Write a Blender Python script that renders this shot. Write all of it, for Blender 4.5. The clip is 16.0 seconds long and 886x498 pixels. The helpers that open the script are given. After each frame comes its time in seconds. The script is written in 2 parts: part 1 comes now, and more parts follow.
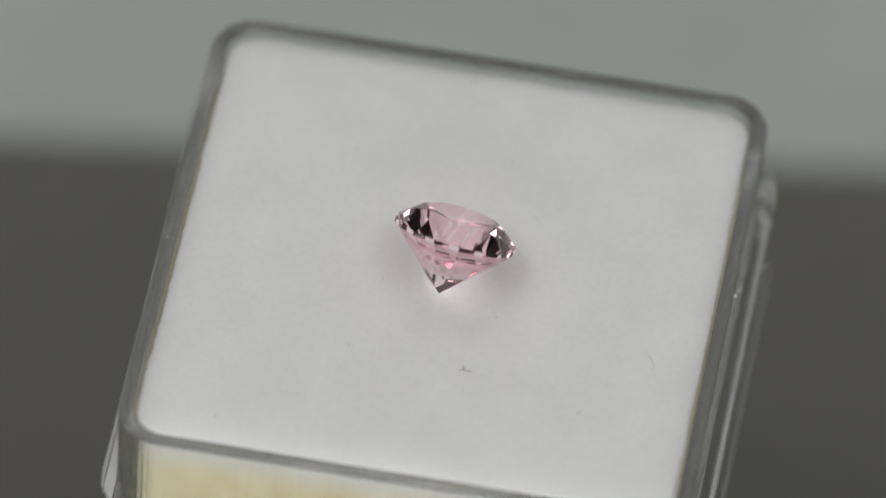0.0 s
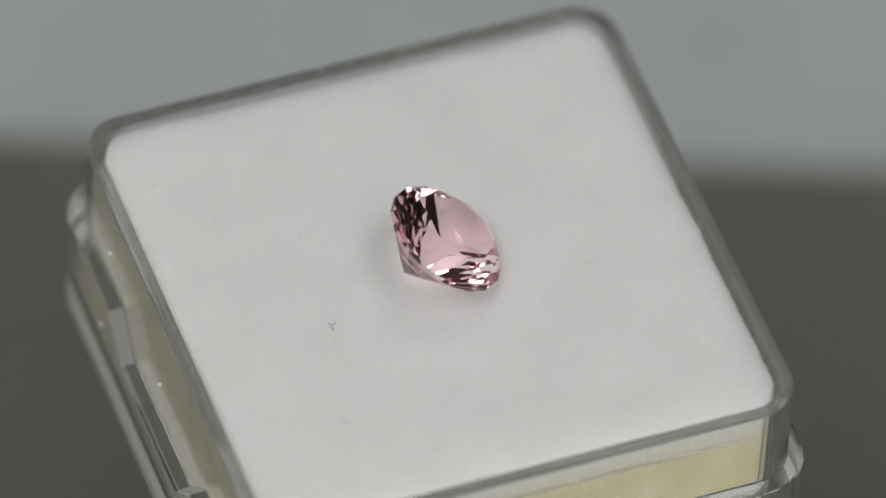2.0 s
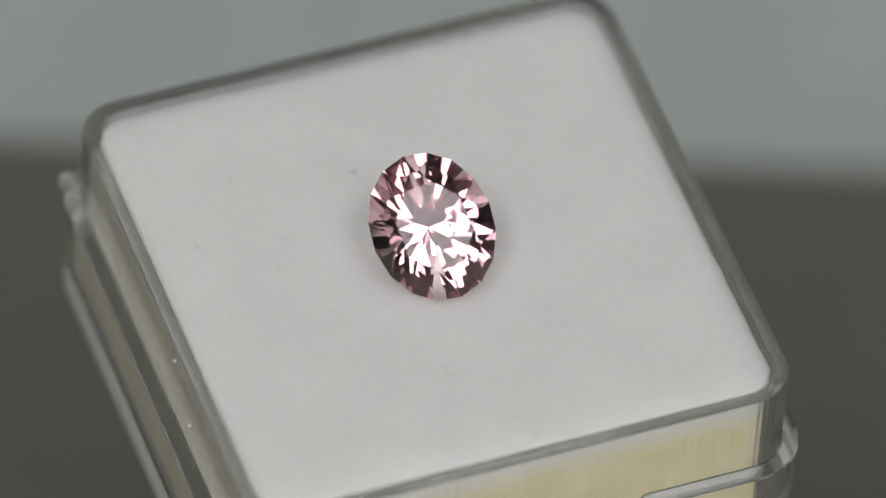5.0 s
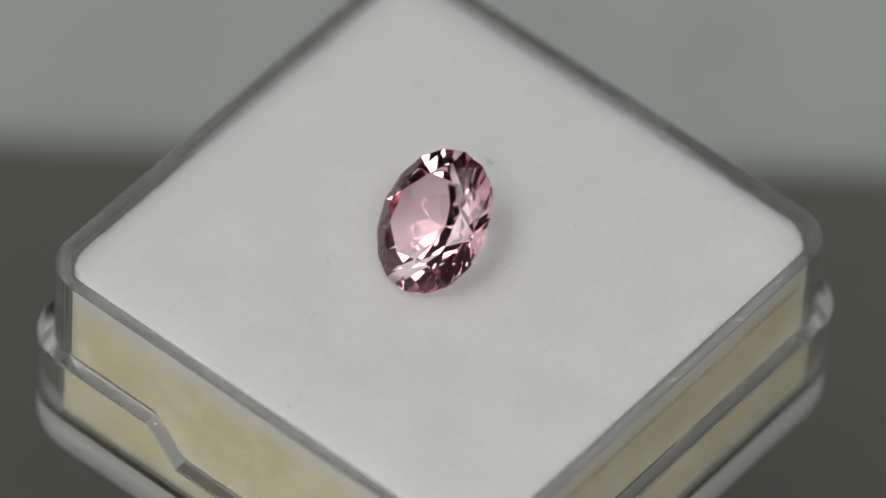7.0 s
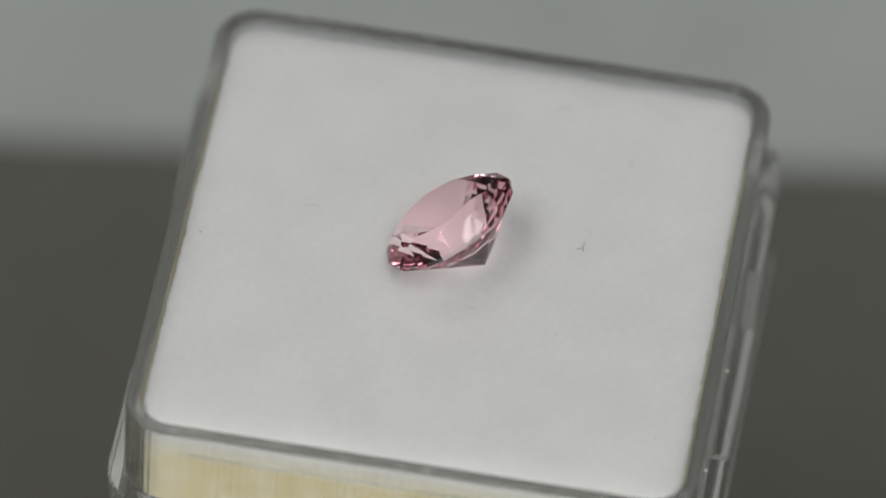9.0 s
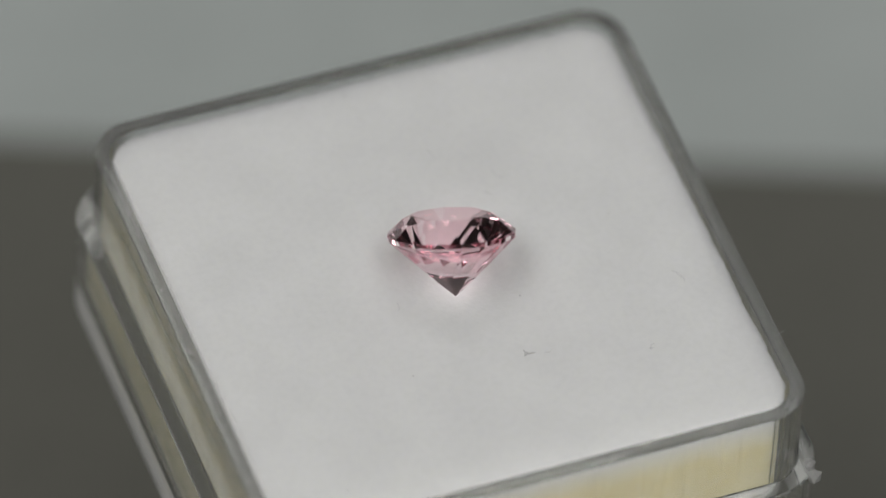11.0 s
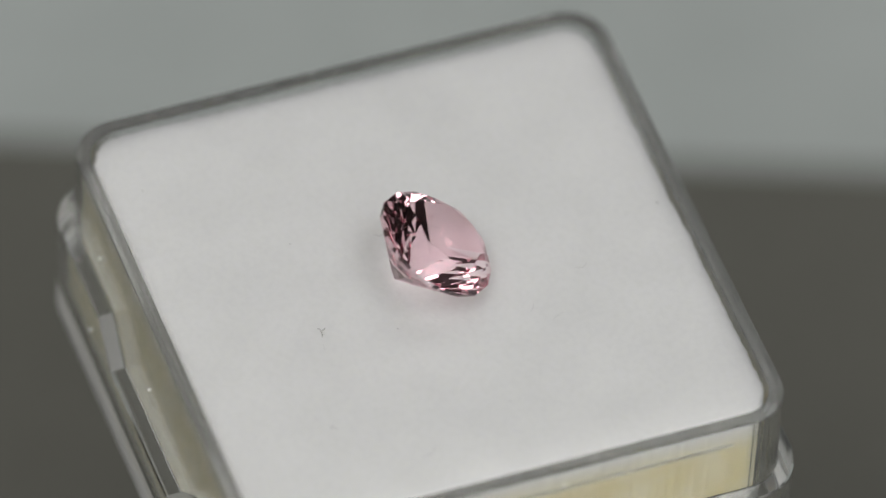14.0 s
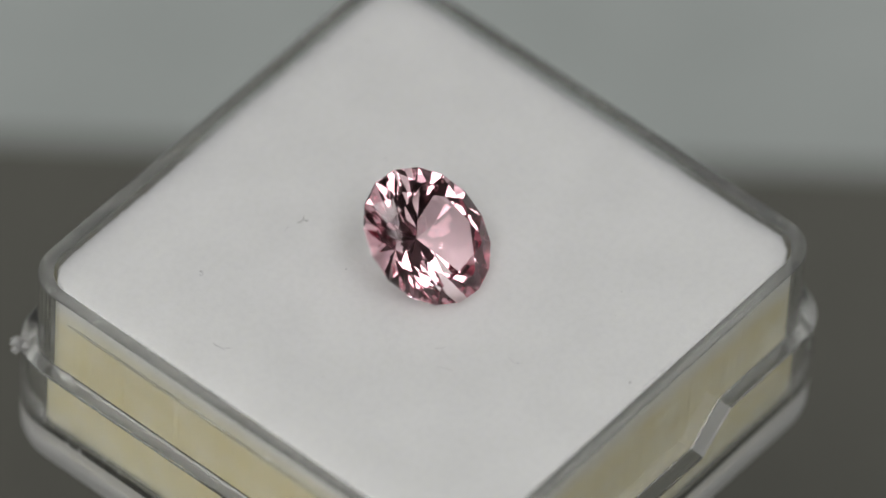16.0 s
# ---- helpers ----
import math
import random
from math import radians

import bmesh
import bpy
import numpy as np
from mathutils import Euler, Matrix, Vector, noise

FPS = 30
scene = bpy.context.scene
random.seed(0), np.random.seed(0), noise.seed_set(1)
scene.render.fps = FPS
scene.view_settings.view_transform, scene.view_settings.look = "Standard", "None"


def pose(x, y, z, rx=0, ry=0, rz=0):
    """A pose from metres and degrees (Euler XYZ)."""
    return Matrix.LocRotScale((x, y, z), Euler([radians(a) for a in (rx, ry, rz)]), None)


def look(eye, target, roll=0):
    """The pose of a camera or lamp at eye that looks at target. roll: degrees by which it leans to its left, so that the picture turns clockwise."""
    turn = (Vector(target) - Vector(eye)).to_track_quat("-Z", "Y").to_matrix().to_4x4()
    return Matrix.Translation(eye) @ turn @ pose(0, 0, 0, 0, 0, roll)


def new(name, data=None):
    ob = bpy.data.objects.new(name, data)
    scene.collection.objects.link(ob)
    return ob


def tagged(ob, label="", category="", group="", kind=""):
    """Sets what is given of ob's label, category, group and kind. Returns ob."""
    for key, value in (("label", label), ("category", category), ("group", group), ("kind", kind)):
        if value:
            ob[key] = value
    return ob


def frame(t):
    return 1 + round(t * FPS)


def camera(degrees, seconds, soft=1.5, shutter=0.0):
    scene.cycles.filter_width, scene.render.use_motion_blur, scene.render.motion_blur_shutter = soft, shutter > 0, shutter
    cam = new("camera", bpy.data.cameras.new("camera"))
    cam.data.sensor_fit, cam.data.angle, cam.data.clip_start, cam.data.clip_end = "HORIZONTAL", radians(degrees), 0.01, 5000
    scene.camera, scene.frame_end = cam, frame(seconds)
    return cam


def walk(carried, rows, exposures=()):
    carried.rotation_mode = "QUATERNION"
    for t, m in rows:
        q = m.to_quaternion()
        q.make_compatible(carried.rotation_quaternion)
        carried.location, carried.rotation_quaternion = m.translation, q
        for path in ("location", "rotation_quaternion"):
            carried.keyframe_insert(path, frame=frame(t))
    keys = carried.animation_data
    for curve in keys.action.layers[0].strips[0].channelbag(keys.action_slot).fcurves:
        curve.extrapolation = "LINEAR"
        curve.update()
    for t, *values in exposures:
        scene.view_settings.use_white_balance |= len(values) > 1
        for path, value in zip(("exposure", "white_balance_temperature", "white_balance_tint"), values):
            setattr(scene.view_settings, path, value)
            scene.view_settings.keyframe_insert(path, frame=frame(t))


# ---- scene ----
cam = camera(5.322, 16.0)
EYE, AIM = (0.0, -0.32118, 0.37342), (0.00013, 0.00053, 0.00046)
walk(cam, [(0.0, look(EYE, AIM, 3.741)), (16.0, look(EYE, AIM, 3.741))],
     exposures=[(0.0, 0.10), (2.0, 0.15), (3.5, 0.16), (4.2, 0.07), (5.0, 0.05), (6.5, 0.04), (9.0, 0.05), (11.5, 0.10), (14.5, 0.20), (16.0, 0.10)])
# macro lens: shallow depth of field with the stone in focus
cam.data.dof.use_dof = True
cam.data.dof.focus_distance = 0.4908
cam.data.dof.aperture_fstop = 20.0

# ---- world and light ----
world = bpy.data.worlds.new("room_air")
world.use_nodes = True
world.node_tree.nodes["Background"].inputs[0].default_value = (0.6, 0.63, 0.66, 1)
world.node_tree.nodes["Background"].inputs[1].default_value = 0.05
scene.world = world
# the light in the stone bounces many times before it leaves
scene.cycles.max_bounces, scene.cycles.glossy_bounces, scene.cycles.transmission_bounces = 24, 16, 16


def panel_lamp(name, place, along_x, along_y, watts, colour):
    data = bpy.data.lights.new(name, "AREA")
    data.shape, data.size, data.size_y = "RECTANGLE", along_x, along_y
    data.energy, data.color = watts, colour
    new(name, data).location = place


panel_lamp("lamp_panel_left", (-0.205, -0.29, 0.60), 0.22, 0.50, 1.90, (1.0, 0.985, 0.965))
panel_lamp("lamp_panel_right", (0.190, -0.30, 0.62), 0.20, 0.46, 1.36, (0.985, 0.99, 0.985))
# rear panel is an added fill out of view, for whiter far facets
panel_lamp("fill_panel_rear", (-0.02, 0.24, 0.62), 0.30, 0.08, 0.36, (1.0, 0.985, 0.965))
# unseen low fill, added to brighten the foam's sides and the facets
front = bpy.data.lights.new("fill_front", "AREA")
front.shape, front.size, front.size_y = "RECTANGLE", 0.40, 0.10
front.energy, front.color = 0.50, (1.0, 0.985, 0.965)
new("fill_front", front).matrix_world = look((0, -0.62, 0.19), (0, 0, 0))

U = 0.0146  # metres in one box unit: half the tray's width


# ---- materials ----
def material(name):
    m = bpy.data.materials.new(name)
    m.use_nodes = True
    nt = m.node_tree
    for n in list(nt.nodes):
        if n.type != "OUTPUT_MATERIAL":
            nt.nodes.remove(n)
    return m, nt, nt.nodes, nt.links


def surface(name, low, high, rough, big, small, bump=0.0, bump_scale=None, metal=0.0, blotch=0.5, bump_metres=0.0001):
    """Two scales of noise between two colours, with a fine relief."""
    m, nt, nodes, links = material(name)
    co = nodes.new("ShaderNodeTexCoord")
    a, b = nodes.new("ShaderNodeTexNoise"), nodes.new("ShaderNodeTexNoise")
    a.inputs["Scale"].default_value, b.inputs["Scale"].default_value = big, small
    a.inputs["Detail"].default_value, b.inputs["Detail"].default_value = 4, 3
    links.new(co.outputs["Object"], a.inputs["Vector"])
    links.new(co.outputs["Object"], b.inputs["Vector"])
    mix = nodes.new("ShaderNodeMix")
    mix.data_type = "FLOAT"
    mix.inputs[0].default_value = blotch
    links.new(b.outputs["Fac"], mix.inputs[2])
    links.new(a.outputs["Fac"], mix.inputs[3])
    ramp = nodes.new("ShaderNodeValToRGB")
    ramp.color_ramp.elements[0].position, ramp.color_ramp.elements[1].position = 0.33, 0.67
    ramp.color_ramp.elements[0].color, ramp.color_ramp.elements[1].color = (*low, 1), (*high, 1)
    links.new(mix.outputs[0], ramp.inputs[0])
    sh = nodes.new("ShaderNodeBsdfPrincipled")
    sh.inputs["Roughness"].default_value, sh.inputs["Metallic"].default_value = rough, metal
    links.new(ramp.outputs[0], sh.inputs["Base Color"])
    if bump:
        c = nodes.new("ShaderNodeTexNoise")
        c.inputs["Scale"].default_value, c.inputs["Detail"].default_value = bump_scale or small, 5
        links.new(co.outputs["Object"], c.inputs["Vector"])
        bp = nodes.new("ShaderNodeBump")
        bp.inputs["Strength"].default_value, bp.inputs["Distance"].default_value = bump, bump_metres
        links.new(c.outputs["Fac"], bp.inputs["Height"])
        links.new(bp.outputs[0], sh.inputs["Normal"])
    links.new(sh.outputs[0], nodes["Material Output"].inputs[0])
    return m


def clear(name, colour, ior, rough, scratch=0.0, haze=0.0, sheer=0.0):
    m, nt, nodes, links = material(name)
    g = nodes.new("ShaderNodeBsdfGlass")
    g.inputs["Color"].default_value = (*colour, 1)
    g.inputs["IOR"].default_value = ior
    g.inputs["Roughness"].default_value = rough
    if scratch:
        co, n, bp = nodes.new("ShaderNodeTexCoord"), nodes.new("ShaderNodeTexNoise"), nodes.new("ShaderNodeBump")
        n.inputs["Scale"].default_value, n.inputs["Detail"].default_value = 500, 4
        bp.inputs["Strength"].default_value, bp.inputs["Distance"].default_value = scratch, 0.0002
        links.new(co.outputs["Object"], n.inputs["Vector"])
        links.new(n.outputs["Fac"], bp.inputs["Height"])
        links.new(bp.outputs[0], g.inputs["Normal"])
    out = g
    if haze:
        d, t, mx, mh = nodes.new("ShaderNodeBsdfDiffuse"), nodes.new("ShaderNodeBsdfTranslucent"), nodes.new("ShaderNodeMixShader"), nodes.new("ShaderNodeMixShader")
        d.inputs[0].default_value = t.inputs[0].default_value = (0.75, 0.75, 0.74, 1)
        mh.inputs[0].default_value, mx.inputs[0].default_value = 0.5, haze
        links.new(d.outputs[0], mh.inputs[1])
        links.new(t.outputs[0], mh.inputs[2])
        links.new(g.outputs[0], mx.inputs[1])
        links.new(mh.outputs[0], mx.inputs[2])
        out = mx
    if sheer:
        lw, pw, sc, gl, mg = nodes.new("ShaderNodeLayerWeight"), nodes.new("ShaderNodeMath"), nodes.new("ShaderNodeMath"), nodes.new("ShaderNodeBsdfGlossy"), nodes.new("ShaderNodeMixShader")
        lw.inputs[0].default_value = 0.5
        pw.operation, pw.inputs[1].default_value = "POWER", 3.0
        sc.operation, sc.inputs[1].default_value = "MULTIPLY", sheer
        gl.inputs["Color"].default_value, gl.inputs["Roughness"].default_value = (0.9, 0.9, 0.9, 1), 0.18
        links.new(lw.outputs["Facing"], pw.inputs[0])
        links.new(pw.outputs[0], sc.inputs[0])
        links.new(sc.outputs[0], mg.inputs[0])
        links.new(out.outputs[0], mg.inputs[1])
        links.new(gl.outputs[0], mg.inputs[2])
        out = mg
    links.new(out.outputs[0], nodes["Material Output"].inputs[0])
    return m


def gem_material(name, passing, mirrored, ior):
    """A clear stone: refraction and reflection by Fresnel's law; light that bounces inside takes on more colour."""
    m, nt, nodes, links = material(name)
    r, g, fr, mx = nodes.new("ShaderNodeBsdfRefraction"), nodes.new("ShaderNodeBsdfGlossy"), nodes.new("ShaderNodeFresnel"), nodes.new("ShaderNodeMixShader")
    r.inputs["Color"].default_value, g.inputs["Color"].default_value = (*passing, 1), (*mirrored, 1)
    r.inputs["Roughness"].default_value = g.inputs["Roughness"].default_value = 0.0
    r.inputs["IOR"].default_value = fr.inputs["IOR"].default_value = ior
    links.new(fr.outputs[0], mx.inputs[0])
    links.new(r.outputs[0], mx.inputs[1])
    links.new(g.outputs[0], mx.inputs[2])
    links.new(mx.outputs[0], nodes["Material Output"].inputs[0])
    return m


def foam_material():
    """Open-cell foam that light seeps through: white on top, yellowed and stained below the top skin."""
    m, nt, nodes, links = material("foam")
    co, sep = nodes.new("ShaderNodeTexCoord"), nodes.new("ShaderNodeSeparateXYZ")
    links.new(co.outputs["Object"], sep.inputs[0])

    def noise_tex(scale, detail):
        n = nodes.new("ShaderNodeTexNoise")
        n.inputs["Scale"].default_value, n.inputs["Detail"].default_value = scale, detail
        links.new(co.outputs["Object"], n.inputs["Vector"])
        return n.outputs["Fac"]

    def ramp(fac, p0, c0, p1, c1):
        r = nodes.new("ShaderNodeValToRGB")
        r.color_ramp.elements[0].position, r.color_ramp.elements[1].position = p0, p1
        r.color_ramp.elements[0].color, r.color_ramp.elements[1].color = (*c0, 1), (*c1, 1)
        links.new(fac, r.inputs[0])
        return r.outputs[0]

    def mixed(kind, fac, a, b):
        x = nodes.new("ShaderNodeMix")
        x.data_type, x.blend_type = "RGBA", kind
        if isinstance(fac, float):
            x.inputs[0].default_value = fac
        else:
            links.new(fac, x.inputs[0])
        links.new(a, x.inputs[6])
        links.new(b, x.inputs[7])
        return x.outputs[2]

    yellow = ramp(noise_tex(520, 6), 0.34, (0.735, 0.655, 0.400), 0.68, (0.795, 0.735, 0.520))
    pale = ramp(noise_tex(900, 4), 0.48, (1.0, 1.0, 1.0), 0.66, (1.06, 1.08, 1.16))
    yellow = mixed("MULTIPLY", 1.0, yellow, pale)
    white = ramp(noise_tex(240, 4), 0.35, (0.758, 0.762, 0.757), 0.65, (0.793, 0.797, 0.791))
    cells = ramp(noise_tex(2600, 3), 0.3, (0.97, 0.97, 0.97), 0.6, (1.0, 1.0, 1.0))
    level = nodes.new("ShaderNodeMapRange")
    level.inputs[1].default_value, level.inputs[2].default_value = -0.170 * U, -0.045 * U
    links.new(sep.outputs[2], level.inputs[0])
    colour = mixed("MULTIPLY", 1.0, mixed("MIX", level.outputs[0], yellow, white), cells)
    sh = nodes.new("ShaderNodeBsdfPrincipled")
    sh.inputs["Roughness"].default_value, sh.inputs["Specular IOR Level"].default_value = 0.95, 0.05
    sh.inputs["Subsurface Weight"].default_value = 1.0
    sh.inputs["Subsurface Radius"].default_value = (1.0, 1.0, 0.95)
    sh.inputs["Subsurface Scale"].default_value = 0.0032
    links.new(colour, sh.inputs["Base Color"])
    bp = nodes.new("ShaderNodeBump")
    bp.inputs["Strength"].default_value, bp.inputs["Distance"].default_value = 0.2, 0.00004
    links.new(noise_tex(5000, 4), bp.inputs["Height"])
    links.new(bp.outputs[0], sh.inputs["Normal"])
    links.new(sh.outputs[0], nodes["Material Output"].inputs[0])
    return m


FOAM = foam_material()
PLASTIC = clear("clear_plastic", (0.97, 0.975, 0.97), 1.58, 0.01, 0.05, 0.035, 0.8)
CHIPPED = clear("chipped_plastic", (0.97, 0.97, 0.96), 1.58, 0.2, 0.0, 0.5)
FROSTED = clear("frosted_plastic", (0.97, 0.97, 0.97), 1.58, 0.2, 0.2, 0.75)
SCUFFED = clear("scuffed_rim", (0.97, 0.975, 0.97), 1.58, 0.20, 0.08, 0.15)
SLOPE = clear("frosted_slope", (0.97, 0.97, 0.97), 1.58, 0.25, 0.1, 0.38)
GEM = gem_material("pink_gem", (0.950, 0.850, 0.872), (0.955, 0.825, 0.853), 1.70)
GIRDLE = gem_material("thin_gem_edge", (0.985, 0.945, 0.955), (0.96, 0.92, 0.93), 1.70)
FUZZ = surface("foam_fuzz", (0.78, 0.78, 0.77), (0.85, 0.85, 0.85), 0.95, 900, 4000)
LINT = surface("lint_fibre", (0.38, 0.37, 0.37), (0.48, 0.47, 0.47), 0.8, 900, 4000)
DUST = surface("grey_dust", (0.58, 0.58, 0.59), (0.66, 0.66, 0.66), 0.9, 900, 4000)
FLECK = surface("bright_fleck", (0.85, 0.85, 0.82), (0.95, 0.95, 0.92), 0.3, 900, 4000)
MAT = surface("dark_mat", (0.122, 0.122, 0.104), (0.152, 0.151, 0.130), 0.8, 30, 700, 0.3, 900)
TABLE = surface("pale_table", (0.465, 0.505, 0.490), (0.535, 0.575, 0.560), 0.45, 8, 120, 0.1, 300)
WALL = surface("wall_paint", (0.42, 0.42, 0.41), (0.47, 0.47, 0.46), 0.8, 1.5, 40, 0.2, 200)
CEILING = surface("ceiling_paint", (0.72, 0.72, 0.71), (0.78, 0.78, 0.77), 0.8, 1.5, 40, 0.2, 200)
FLOOR = surface("floor_vinyl", (0.16, 0.15, 0.14), (0.24, 0.22, 0.20), 0.5, 2, 30, 0.1, 80)
TURN = surface("black_plastic", (0.02, 0.02, 0.02), (0.035, 0.035, 0.035), 0.4, 60, 900)
STEEL = surface("brushed_steel", (0.45, 0.45, 0.45), (0.55, 0.55, 0.55), 0.35, 60, 900, metal=1.0)


# ---- mesh helpers ----
def thing(name, label, category, kind="", group=""):
    return tagged(new(name), label, category, group, kind)


def part(name, bm, mat, parent=None, label="", smooth=False):
    me = bpy.data.meshes.new(name)
    bmesh.ops.recalc_face_normals(bm, faces=bm.faces)
    bm.to_mesh(me)
    bm.free()
    me.materials.append(mat)
    if smooth:
        me.shade_smooth()
    ob = new(name, me)
    ob.parent = parent
    return tagged(ob, label)


def slab(x0, x1, y0, y1, z0, z1, bevel=0.0):
    bm = bmesh.new()
    bmesh.ops.create_cube(bm, size=1)
    for v in bm.verts:
        v.co = ((x0 + x1) / 2 + v.co.x * (x1 - x0), (y0 + y1) / 2 + v.co.y * (y1 - y0), (z0 + z1) / 2 + v.co.z * (z1 - z0))
    if bevel:
        bmesh.ops.bevel(bm, geom=bm.edges[:], offset=bevel, segments=2, affect="EDGES")
    return bm


def turned(profile, n=64):
    """A solid of revolution round z from (radius, height) pairs."""
    bm = bmesh.new()
    rings = [[bm.verts.new((r * math.cos(2 * math.pi * i / n), r * math.sin(2 * math.pi * i / n), z)) for i in range(n)] for r, z in profile]
    for a, b in zip(rings, rings[1:]):
        for i in range(n):
            bm.faces.new((a[i], a[(i + 1) % n], b[(i + 1) % n], b[i]))
    bm.faces.new(rings[0])
    bm.faces.new(rings[-1])
    return bm


def tube(points, radius, n=6):
    """A thin thread along points, tapering at both ends."""
    bm = bmesh.new()
    rings = []
    for k, p in enumerate(points):
        a, b = Vector(points[max(k - 1, 0)]), Vector(points[min(k + 1, len(points) - 1)])
        side = (b - a).cross(Vector((0, 0, 1)))
        side = side.normalized() if side.length > 1e-9 else Vector((1, 0, 0))
        up = side.cross(b - a).normalized()
        r = radius * (0.45 if k in (0, len(points) - 1) else 1.0)
        rings.append([bm.verts.new(Vector(p) + r * (side * math.cos(2 * math.pi * i / n) + up * math.sin(2 * math.pi * i / n))) for i in range(n)])
    for a, b in zip(rings, rings[1:]):
        for i in range(n):
            bm.faces.new((a[i], a[(i + 1) % n], b[(i + 1) % n], b[i]))
    bm.faces.new(rings[0])
    bm.faces.new(rings[-1])
    return bm


STOPS = (-0.70, -0.58, -0.445, -0.30, -0.15, 0.0, 0.15, 0.30, 0.445, 0.58, 0.70)


def square_ring(half_x, half_y, r, arc=10):
    """Points of a square with rounded corners, (x, y, side), counter-clockwise from the east side; fixed stops along each side."""
    pts = []
    for side in range(4):
        h_along, h_out = (half_y, half_x) if side % 2 == 0 else (half_x, half_y)
        run = [(s, h_out) for s in STOPS]
        cx, cy = h_along - r, h_out - r
        run += [(cx + r * math.sin(math.pi / 2 * k / arc), cy + r * math.cos(math.pi / 2 * k / arc)) for k in range(arc + 1)]
        for along, out in run:
            a = math.pi / 2 * side
            pts.append((out * math.cos(a) - along * math.sin(a), out * math.sin(a) + along * math.cos(a), side))
    return pts


def ledge_height(x, y, side):
    """Height of the tray's step: lowered in the middle of the two sides that have a thumb notch."""
    if side % 2 == 1 and abs(y) > 0.9:
        k = min(max((abs(x) - 0.30) / 0.145, 0), 1)
        return -0.485 + 0.145 * k
    return -0.340


def loft(loops, cap_start=True, cap_end=True):
    bm = bmesh.new()
    rings = [[bm.verts.new((x * U, y * U, z * U)) for x, y, z in loop] for loop in loops]
    n = len(rings[0])
    for a, b in zip(rings, rings[1:]):
        for i in range(n):
            bm.faces.new((a[i], a[(i + 1) % n], b[(i + 1) % n], b[i]))
    if cap_start:
        bm.faces.new(rings[0])
    if cap_end:
        bm.faces.new(rings[-1])
    return bm


# ---- the room ----
FLOOR_Z, TABLE_Z, MAT_Z = -0.80, -0.062, -0.060


def build_room():
    tagged(part("floor", slab(-2, 2, -2.2, 1.8, FLOOR_Z - 0.1, FLOOR_Z), FLOOR), "dark grey-brown vinyl floor of the room", "floor", kind="structure")
    tagged(part("ceiling", slab(-2, 2, -2.2, 1.8, 1.7, 1.8), CEILING), "plain white painted ceiling of the room", "ceiling", kind="structure")
    for name, box in (("wall_north", (-2, 2, 1.8, 1.9)), ("wall_south", (-2, 2, -2.3, -2.2)), ("wall_east", (2, 2.1, -2.3, 1.9)), ("wall_west", (-2.1, -2, -2.3, 1.9))):
        tagged(part(name, slab(*box, FLOOR_Z - 0.1, 1.8), WALL), "plain grey painted wall of the room", "wall", kind="structure")


def build_table():
    t = thing("table", "pale blue-grey table under the dark mat", "table")
    part("tabletop", slab(-0.6, 0.6, -0.42, 0.38, TABLE_Z - 0.025, TABLE_Z, 0.003), TABLE, t)
    for x in (-0.55, 0.55):
        for y in (-0.37, 0.33):
            part("leg", slab(x - 0.02, x + 0.02, y - 0.02, y + 0.02, FLOOR_Z, TABLE_Z - 0.025, 0.002), STEEL, t)


def build_mat():
    m = part("table_mat", slab(-0.25, 0.25, -0.30, 0.0, 0, MAT_Z - TABLE_Z, 0.0006), MAT)
    m.matrix_world = pose(0, MAT_FAR, TABLE_Z, 0, 0, MAT_TURN)
    tagged(m, "dark olive-grey desk mat with a straight far edge", "desk mat")


MAT_FAR, MAT_TURN = 0.0608, 2.06


def build_turntable():
    t = thing("turntable", "small black turntable under the clear tray", "turntable")
    part("base", turned([(0.0115, 0), (0.0125, 0.001), (0.0125, 0.028), (0.0115, 0.030)]), TURN, t)
    part("spindle", turned([(0.004, 0.030), (0.004, 0.0476)], 32), STEEL, t)
    part("platter", turned([(0.0115, 0.0476), (0.012, 0.0481), (0.012, 0.0494), (0.0115, 0.0499)]), TURN, t)
    return t


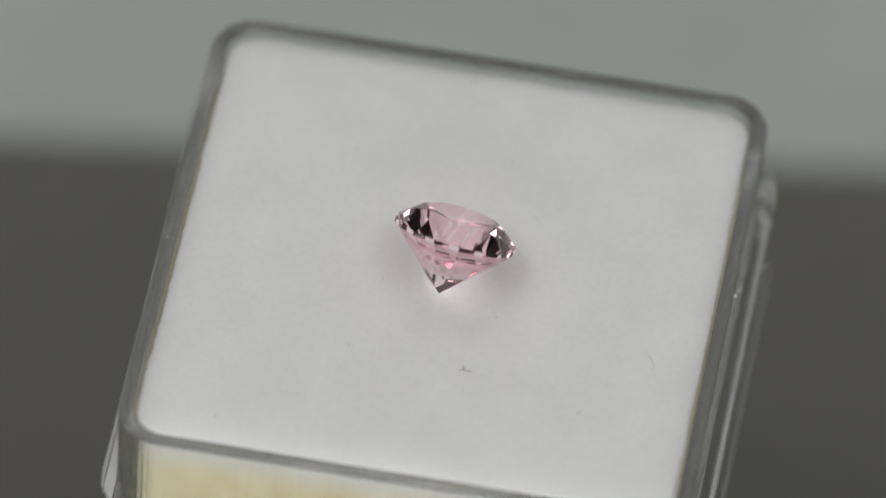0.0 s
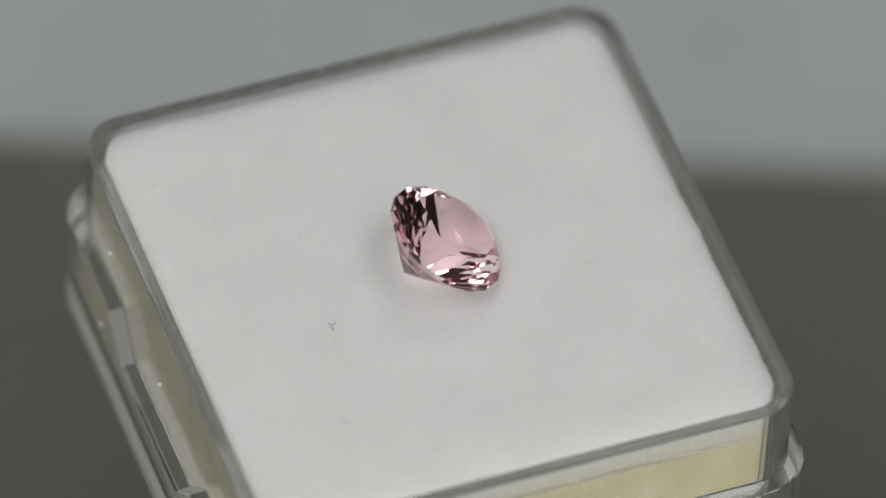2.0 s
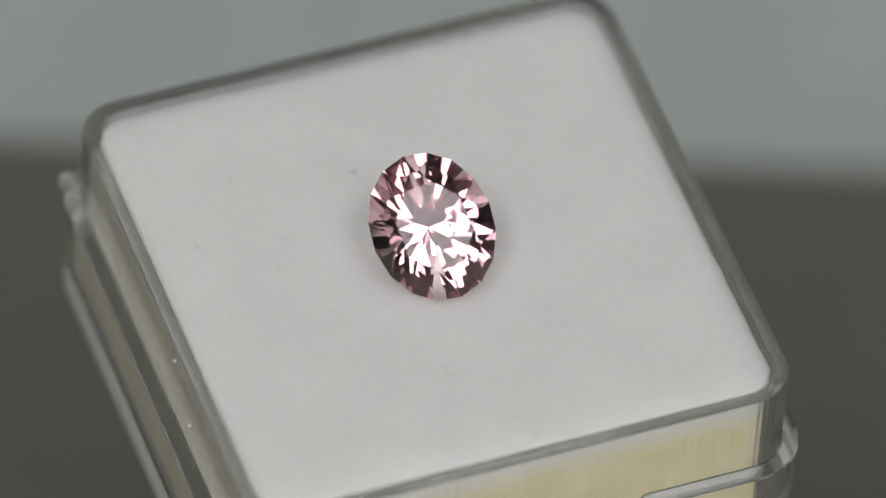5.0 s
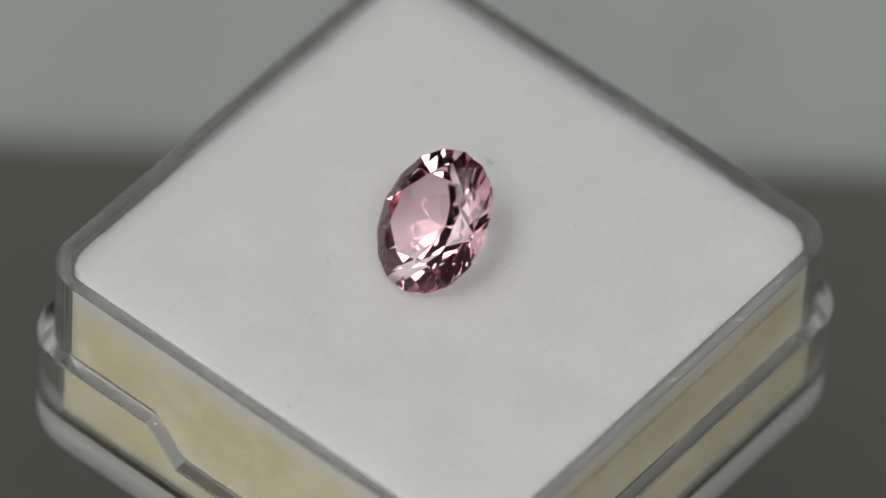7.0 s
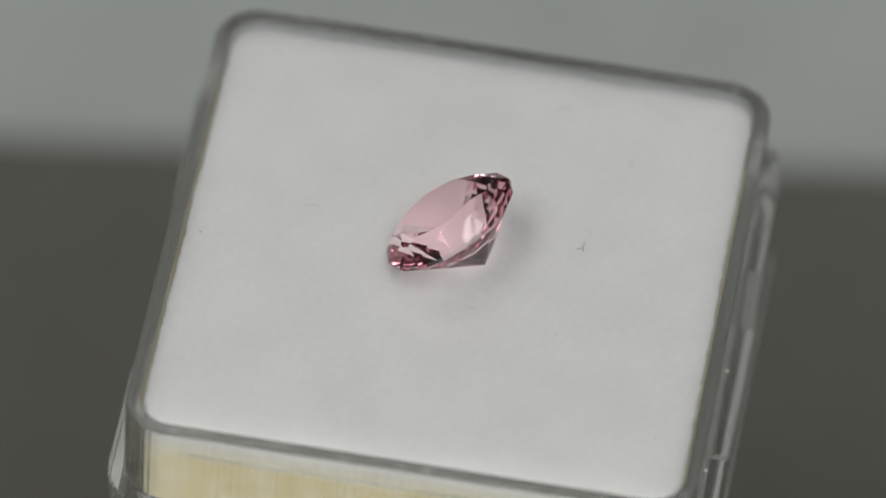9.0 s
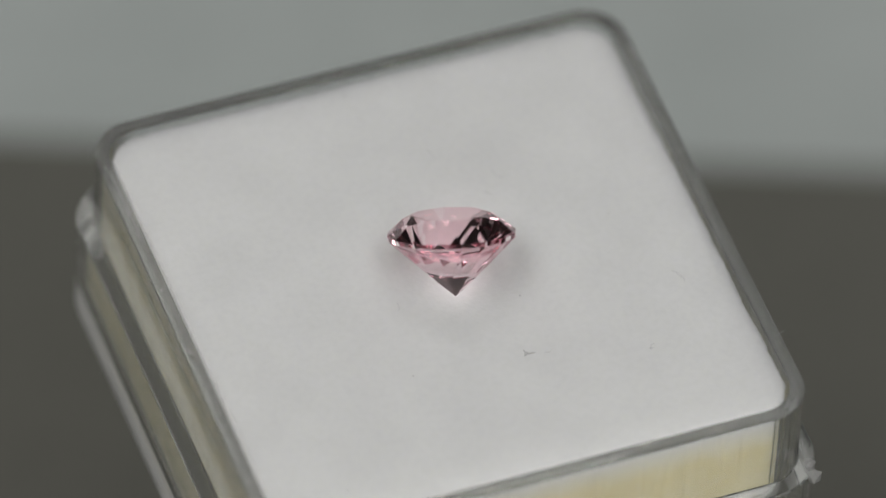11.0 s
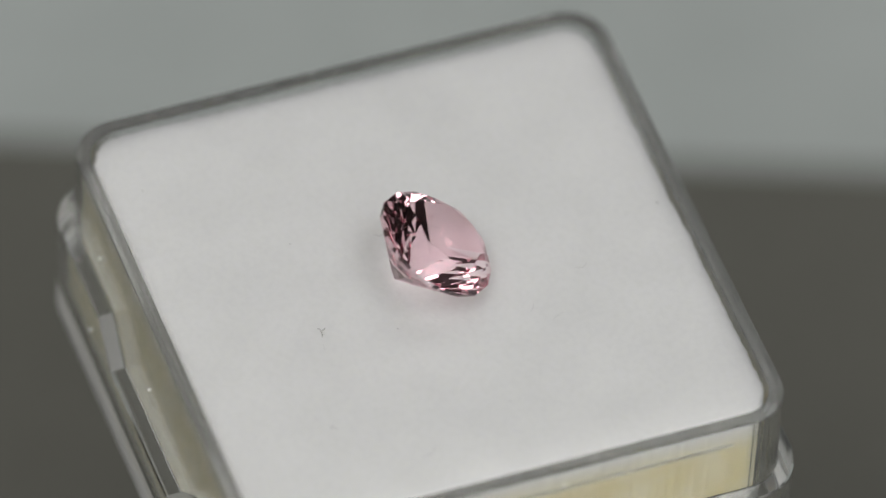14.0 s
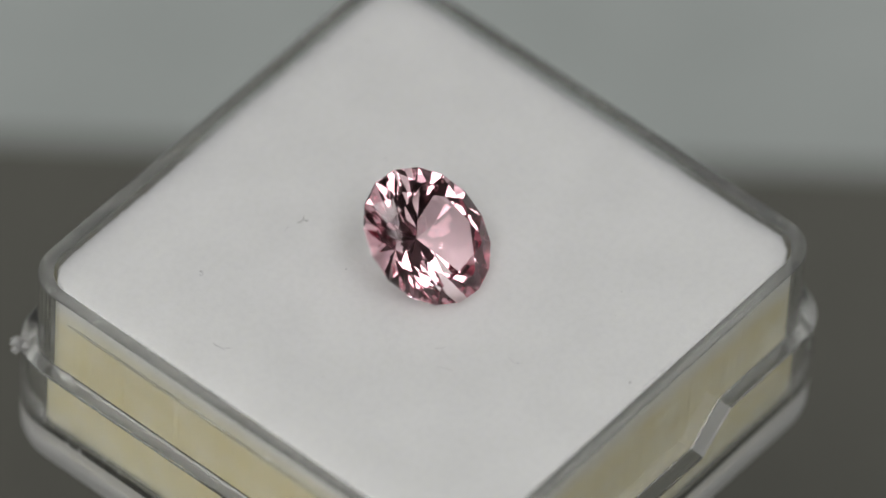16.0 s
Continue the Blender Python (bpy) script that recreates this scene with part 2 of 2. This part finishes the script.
def build_tray():
    t = thing("gem_tray", "clear plastic gem tray with stepped sides holding a foam pad", "tray")
    ring = square_ring
    flat = lambda h, r, z: [(x, y, z) for x, y, s in ring(h, h, r)]
    outer, lip = ring(1.012, 1.012, 0.158), ring(1.070, 1.070, 0.205)
    loops = [flat(0.963, 0.124, -0.663), flat(0.963, 0.124, 0.013), flat(0.966, 0.126, 0.019), flat(0.990, 0.142, 0.022), flat(1.009, 0.156, 0.020), flat(1.012, 0.158, 0.014)]
    loops.append([(x, y, ledge_height(x, y, s) + 0.004) for x, y, s in outer])
    loops.append([(x, y, ledge_height(x, y, s)) for x, y, s in ring(1.016, 1.016, 0.162)])
    loops.append([(x, y, ledge_height(x, y, s) - 0.002) for x, y, s in ring(1.064, 1.064, 0.20)])
    loops.append([(x, y, ledge_height(x, y, s) - 0.008) for x, y, s in lip])
    loops += [flat(1.069, 0.205, -0.640), flat(1.068, 0.21, -0.700), flat(1.030, 0.18, -0.700), flat(1.022, 0.17, -0.694), flat(0.972, 0.14, -0.690)]
    body = part("body", loft(loops), PLASTIC, t)
    # the sloping ends of the thumb notches are slightly frosted
    body.data.materials.append(SLOPE)
    body.data.materials.append(SCUFFED)
    body.data.materials.append(FROSTED)
    for f in body.data.polygons:
        c = f.center / U
        if abs(c.y) > 1.017 and c.z > -0.46 and 0.30 < abs(c.x) < 0.445:
            f.material_index = 1
        elif len(f.vertices) == 4 and c.z > 0.008:
            f.material_index = 2
        elif len(f.vertices) == 4 and -0.68 < c.z < -0.63 and max(abs(c.x), abs(c.y)) > 0.98:
            f.material_index = 3
    body.visible_shadow = False  # daylight passes the clear walls
    foot = loft([flat(1.030, 0.21, -0.704), flat(1.066, 0.232, -0.704), flat(1.075, 0.24, -0.730), flat(1.077, 0.242, -0.765), flat(1.068, 0.235, -0.795), flat(1.050, 0.22, -0.812), flat(1.035, 0.21, -0.812), flat(1.026, 0.205, -0.800), flat(1.030, 0.21, -0.704)], False, False)
    bmesh.ops.remove_doubles(foot, verts=foot.verts, dist=1e-7)
    part("foot_rim", foot, FROSTED, t, "whitish frosted foot rim")
    # friction beads under the rim of the two sides without a notch
    for s in (-1, 1):
        pts = [Vector((s * 1.013, -0.78 + 1.56 * k / 24, -0.075)) * U for k in range(25)]
        part("bead", tube(pts, 0.006 * U), PLASTIC, t)
    for x, y, z in ((1.014, 0.313, -0.222), (1.070, 0.651, -0.464), (1.045, 0.698, -0.347), (1.014, 0.145, -0.060), (-0.05, -1.014, -0.321), (0.42, 1.045, -0.354), (-0.52, -1.070, -0.50), (-0.60, -1.014, -0.22)):
        fl = bmesh.new()
        bmesh.ops.create_icosphere(fl, subdivisions=1, radius=0.0055 * U)
        for v in fl.verts:
            v.co = v.co * (1 + 0.5 * noise.noise(v.co * 4000 + Vector((x, y, z)) * 5)) + Vector((x, y, z)) * U
        part("fleck", fl, FLECK, t, "bright dust fleck on the plastic")
    # scuffs and hairs caught on the rim
    rng = random.Random(11)
    for k in range(12):
        side, along = (1 if k % 2 else -1), rng.uniform(-0.85, 0.85)
        fl = bmesh.new()
        bmesh.ops.create_icosphere(fl, subdivisions=1, radius=rng.uniform(0.0012, 0.0028) * U)
        for v in fl.verts:
            v.co = Vector((v.co.x, v.co.y * 2.0, v.co.z)) * (1 + 0.5 * noise.noise(v.co * 4000 + Vector((k, 0, 0)))) + Vector((side * 0.992, along, 0.020)) * U
        part("fleck", fl, FLECK, t, "bright dust fleck on the plastic")
    for k in range(3):
        side, along = (1 if k % 2 else -1), rng.uniform(-0.7, 0.7)
        a, pts = rng.uniform(-0.8, 0.8), []
        for j in range(6):
            pts.append(Vector((side * (0.985 + 0.007 * j * math.cos(a)), along + 0.007 * j * math.sin(a), 0.021 + 0.004 * j)) * U)
        part("lint", tube(pts, 0.0009 * U, 5), DUST, t, "fine pale hair caught on the rim")
    # the broken corner of the step: angular splinters of crazed plastic
    for k in range(7):
        chip, r = bmesh.new(), rng.uniform(0.012, 0.027)
        bmesh.ops.create_icosphere(chip, subdivisions=1, radius=r * U)
        spot = Vector((1.022 + rng.uniform(-0.014, 0.012), -1.005 + rng.uniform(-0.02, 0.03), -0.350 + rng.uniform(-0.03, 0.02)))
        for v in chip.verts:
            v.co = v.co * (1 + 0.55 * noise.noise(v.co * 2600 + Vector((k, 1, 7)))) + spot * U
        part("chip", chip, CHIPPED, t, "whitish broken corner of the plastic step")
    # grey dirt along the bottom of the wall
    for k in range(22):
        grain = bmesh.new()
        bmesh.ops.create_icosphere(grain, subdivisions=1, radius=rng.uniform(0.003, 0.008) * U)
        spot = Vector((1.0690, rng.uniform(-0.80, -0.25), -0.675 + 0.10 * rng.random() ** 2))
        for v in grain.verts:
            v.co = Vector((v.co.x * 0.3, v.co.y, v.co.z)) * (1 + 0.5 * noise.noise(v.co * 4000 + Vector((k, 3, 0)))) + spot * U
        part("dirt", grain, DUST, t, "grey dirt speck low on the clear wall")
    return t


def build_foam():
    t = thing("foam_pad", "white foam pad with yellowed sides and stray lint", "foam pad")
    rng = random.Random(5)

    def edge(h, r, z, wob, off):
        out, ring = [], square_ring(h, h, r, 12)
        for (x0, y0, _), (x1, y1, _) in zip(ring, ring[1:] + ring[:1]):
            for j in range(8):
                x, y = x0 + (x1 - x0) * j / 8, y0 + (y1 - y0) * j / 8
                k = 1 + wob * (noise.noise(Vector((x * 5, y * 5, off))) + 0.7 * noise.noise(Vector((x * 22, y * 22, off))) + 1.1 * noise.noise(Vector((x * 75, y * 75, off + z * 9))))
                out.append((x * k, y * k, z))
        return out

    part("block", loft([edge(0.945, 0.092, -0.661, 0.003, 1), edge(0.943, 0.092, -0.30, 0.004, 2), edge(0.944, 0.10, -0.060, 0.004, 3), edge(0.951, 0.125, -0.014, 0.006, 4), edge(0.950, 0.124, -0.004, 0.006, 4), edge(0.944, 0.119, 0.0, 0.006, 4)]), FOAM, t)

    def fibre(x, y, heading, length, curl, thick, mat, name="lint"):
        pts, a = [], radians(heading)
        for k in range(9):
            pts.append(Vector((x, y, 0.003 + 0.003 * math.sin(k))) * U)
            x, y, a = x + math.cos(a) * length / 8, y + math.sin(a) * length / 8, a + radians(curl) / 8 * (1 + 0.6 * math.sin(k * 1.7))
        part(name, tube(pts, thick * U, 5), mat, t, "dark curled lint fibre" if mat is LINT else "faint grey lint fibre")

    def speck(x, y, r, mat):
        bm = bmesh.new()
        bmesh.ops.create_icosphere(bm, subdivisions=2, radius=r * U)
        for v in bm.verts:
            k = 1 + 0.5 * noise.noise(v.co * 3000 + Vector((x, y, 0)) * 9)
            v.co = Vector((v.co.x * k, v.co.y * k, v.co.z * 0.35)) + Vector((x, y, 0.001)) * U
        part("speck", bm, mat, t, "tiny dark speck" if mat is LINT else "faint grey dust smudge")

    fibre(0.122, -0.453, 35, 0.046, -70, 0.0017, LINT)
    fibre(0.140, -0.442, 150, 0.020, -60, 0.0016, LINT)
    fibre(0.195, -0.459, -20, 0.032, 60, 0.0008, DUST)
    fibre(0.784, -0.308, 80, 0.072, 70, 0.0013, DUST)
    fibre(0.138, 0.505, 60, 0.060, 90, 0.0010, DUST)
    fibre(0.281, 0.288, 130, 0.040, 30, 0.0007, DUST)
    fibre(0.345, 0.350, 140, 0.060, -50, 0.0006, DUST)
    fibre(0.570, -0.560, 170, 0.045, -260, 0.0010, DUST)
    speck(0.560, -0.556, 0.0049, DUST)
    speck(0.208, -0.183, 0.0045, DUST)
    speck(-0.059, 0.896, 0.0032, LINT)
    speck(-0.279, -0.413, 0.0023, LINT)
    speck(-0.675, -0.830, 0.0032, LINT)
    speck(0.642, 0.078, 0.0023, DUST)
    speck(-0.364, 0.609, 0.0030, DUST)
    speck(-0.263, 0.664, 0.0026, DUST)
    fibre(-0.225, -0.118, 60, 0.040, 40, 0.0010, DUST)
    # frayed cells along the cut edge
    fray, border = bmesh.new(), square_ring(0.944, 0.944, 0.124, 12)
    for k in range(900):
        p = rng.randrange(len(border))
        (x0, y0, _), (x1, y1, _) = border[p], border[(p + 1) % len(border)]
        if rng.random() > math.hypot(x1 - x0, y1 - y0) / 0.12:
            continue
        f = rng.random()
        root = Vector((x0 + (x1 - x0) * f, y0 + (y1 - y0) * f, -0.004))
        out = Vector((y1 - y0, x0 - x1, 0)).normalized()
        along = Vector((-out.y, out.x, 0))
        reach = rng.uniform(0.003, 0.009) * (0.5 + 0.9 * abs(noise.noise(root * 9)))
        tip = root + out * reach + along * rng.uniform(-0.012, 0.012) + Vector((0, 0, rng.uniform(-0.006, 0.007)))
        w = rng.uniform(0.002, 0.006)
        a, b, c, d = (fray.verts.new(v * U) for v in (root - along * w, root + along * w, root + Vector((0, 0, w)), tip))
        for face in ((a, b, c), (a, d, b), (b, d, c), (c, d, a)):
            fray.faces.new(face)
    part("frayed_edge", fray, FUZZ, t, "frayed white cells along the cut edge")
    return t


def gem_mesh():
    """An oval brilliant, cut from a block by its facet planes, girdle plane at z = 0."""
    planes = []

    def cut(angle, slope, r, z):
        n = Vector((math.cos(angle) * math.sin(slope), math.sin(angle) * math.sin(slope), math.cos(slope)))
        planes.append((Vector((r * math.cos(angle), r * math.sin(angle), z)), n))

    g = 0.03
    for k in range(16):
        a = 2 * math.pi * (k + 0.5) / 16
        cut(a, math.pi / 2, 0.985, 0)
        cut(a, radians(41), 0.985, g)
        cut(a, math.pi - radians(42.8), 0.985, -g)
    for k in range(8):
        a = 2 * math.pi * (k + 0.5) / 8
        cut(a, radians(35), 1.0, g + 0.012)
        cut(a + math.pi / 8, radians(22), 0.585, 0.305)
        cut(a, math.pi - radians(41.3), 0.0, -0.9165)
    planes.append((Vector((0, 0, 0.312)), Vector((0, 0, 1))))
    bm = bmesh.new()
    bmesh.ops.create_cube(bm, size=4)
    for p, n in planes:
        res = bmesh.ops.bisect_plane(bm, geom=bm.verts[:] + bm.edges[:] + bm.faces[:], dist=1e-6, plane_co=p, plane_no=n, clear_outer=True)
        edges = [e for e in res["geom_cut"] if isinstance(e, bmesh.types.BMEdge)]
        if edges:
            bmesh.ops.contextual_create(bm, geom=edges)
    for v in bm.verts:
        v.co = (v.co.x * 0.2195 * U, v.co.y * 0.2668 * U, v.co.z * 0.2400 * U)
    return bm


GEM_POSE = Matrix.Translation(Vector((0.01715, 0.02081, 0.172)) * U) @ pose(0, 0, 0, 0, 0, 78.54) @ pose(0, 0, 0, 0, 40.04, 0) @ pose(0, 0, 0, 0, 0, 108.11)


def build_gem():
    """The stone's faces sorted into table, crown, girdle and pavilion, which close together without gaps."""
    g = thing("gemstone", "faceted pale pink oval gemstone lying tilted on white foam", "gemstone")
    whole = gem_mesh()
    bmesh.ops.recalc_face_normals(whole, faces=whole.faces)
    kinds = {"table_facet": [], "crown": [], "girdle": [], "pavilion": []}
    for f in whole.faces:
        n = f.normal
        kinds["table_facet" if n.z > 0.999 else "girdle" if abs(n.z) < 0.05 else "crown" if n.z > 0 else "pavilion"].append([tuple(v.co) for v in f.verts])
    whole.free()
    for name, faces in kinds.items():
        index, verts, polys = {}, [], []
        for f in faces:
            polys.append([index.setdefault(c, len(index)) for c in f])
        verts = list(index)
        me = bpy.data.meshes.new(name)
        me.from_pydata(verts, [], polys)
        me.materials.append(GIRDLE if name == "girdle" else GEM)
        ob = new(name, me)
        ob.parent = g
        ob.visible_shadow = name in ("crown", "girdle")  # the lamps' light passes the table and the clear pavilion
    return g


build_room()
build_table()
build_mat()
turntable = build_turntable()
turntable.location = (0, 0, MAT_Z)
tray = build_tray()
foam = build_foam()
gem = build_gem()

# place of the tray on the turning platter: seconds, x and y in millimetres, degrees of turn
TURNING = [(0.0, 0.43, -0.47, -7.16), (0.5, 0.3, -0.54, -22.15), (1.0, 0.15, -0.56, -37.14), (1.5, 0.01, -0.52, -52.13), (2.0, -0.12, -0.42, -67.12), (2.5, -0.28, -0.31, -82.2), (3.0, -0.39, -0.16, -97.27), (3.5, -0.46, 0.02, -112.35), (4.0, -0.47, 0.21, -127.42), (4.5, -0.45, 0.41, -142.37), (5.0, -0.4, 0.6, -157.25), (5.5, -0.3, 0.76, -172.12), (6.0, -0.16, 0.88, -187.0), (6.5, -0.05, 0.87, -201.96), (7.0, 0.0, 0.69, -217.04), (7.5, 0.04, 0.45, -232.13), (8.0, 0.21, 0.36, -247.07), (8.5, 0.45, 0.37, -261.9), (9.0, 0.65, 0.34, -276.73), (9.5, 0.71, 0.16, -291.69), (10.0, 0.66, -0.11, -306.73), (10.5, 0.56, -0.38, -321.77), (11.0, 0.4, -0.63, -336.81), (11.5, 0.23, -0.83, -351.86), (12.0, 0.08, -0.93, -366.92), (12.5, -0.1, -0.99, -381.97), (13.0, -0.29, -0.99, -397.03), (13.5, -0.48, -0.93, -412.09), (14.0, -0.63, -0.83, -427.1), (14.5, -0.75, -0.69, -442.11), (15.0, -0.82, -0.5, -457.12), (15.5, -0.85, -0.29, -472.13), (16.0, -0.82, -0.06, -487.14)]


def motions():
    turns = [(t, pose(x / 1000, y / 1000, 0, 0, 0, a)) for t, x, y, a in TURNING]
    walk(tray, turns)
    walk(foam, turns)
    walk(gem, [(t, m @ GEM_POSE) for t, m in turns])
    walk(platter, [(t, pose(0, 0, 0, 0, 0, a)) for t, x, y, a in TURNING])


platter = [c for c in turntable.children if c.name.startswith("platter")][0]
motions()
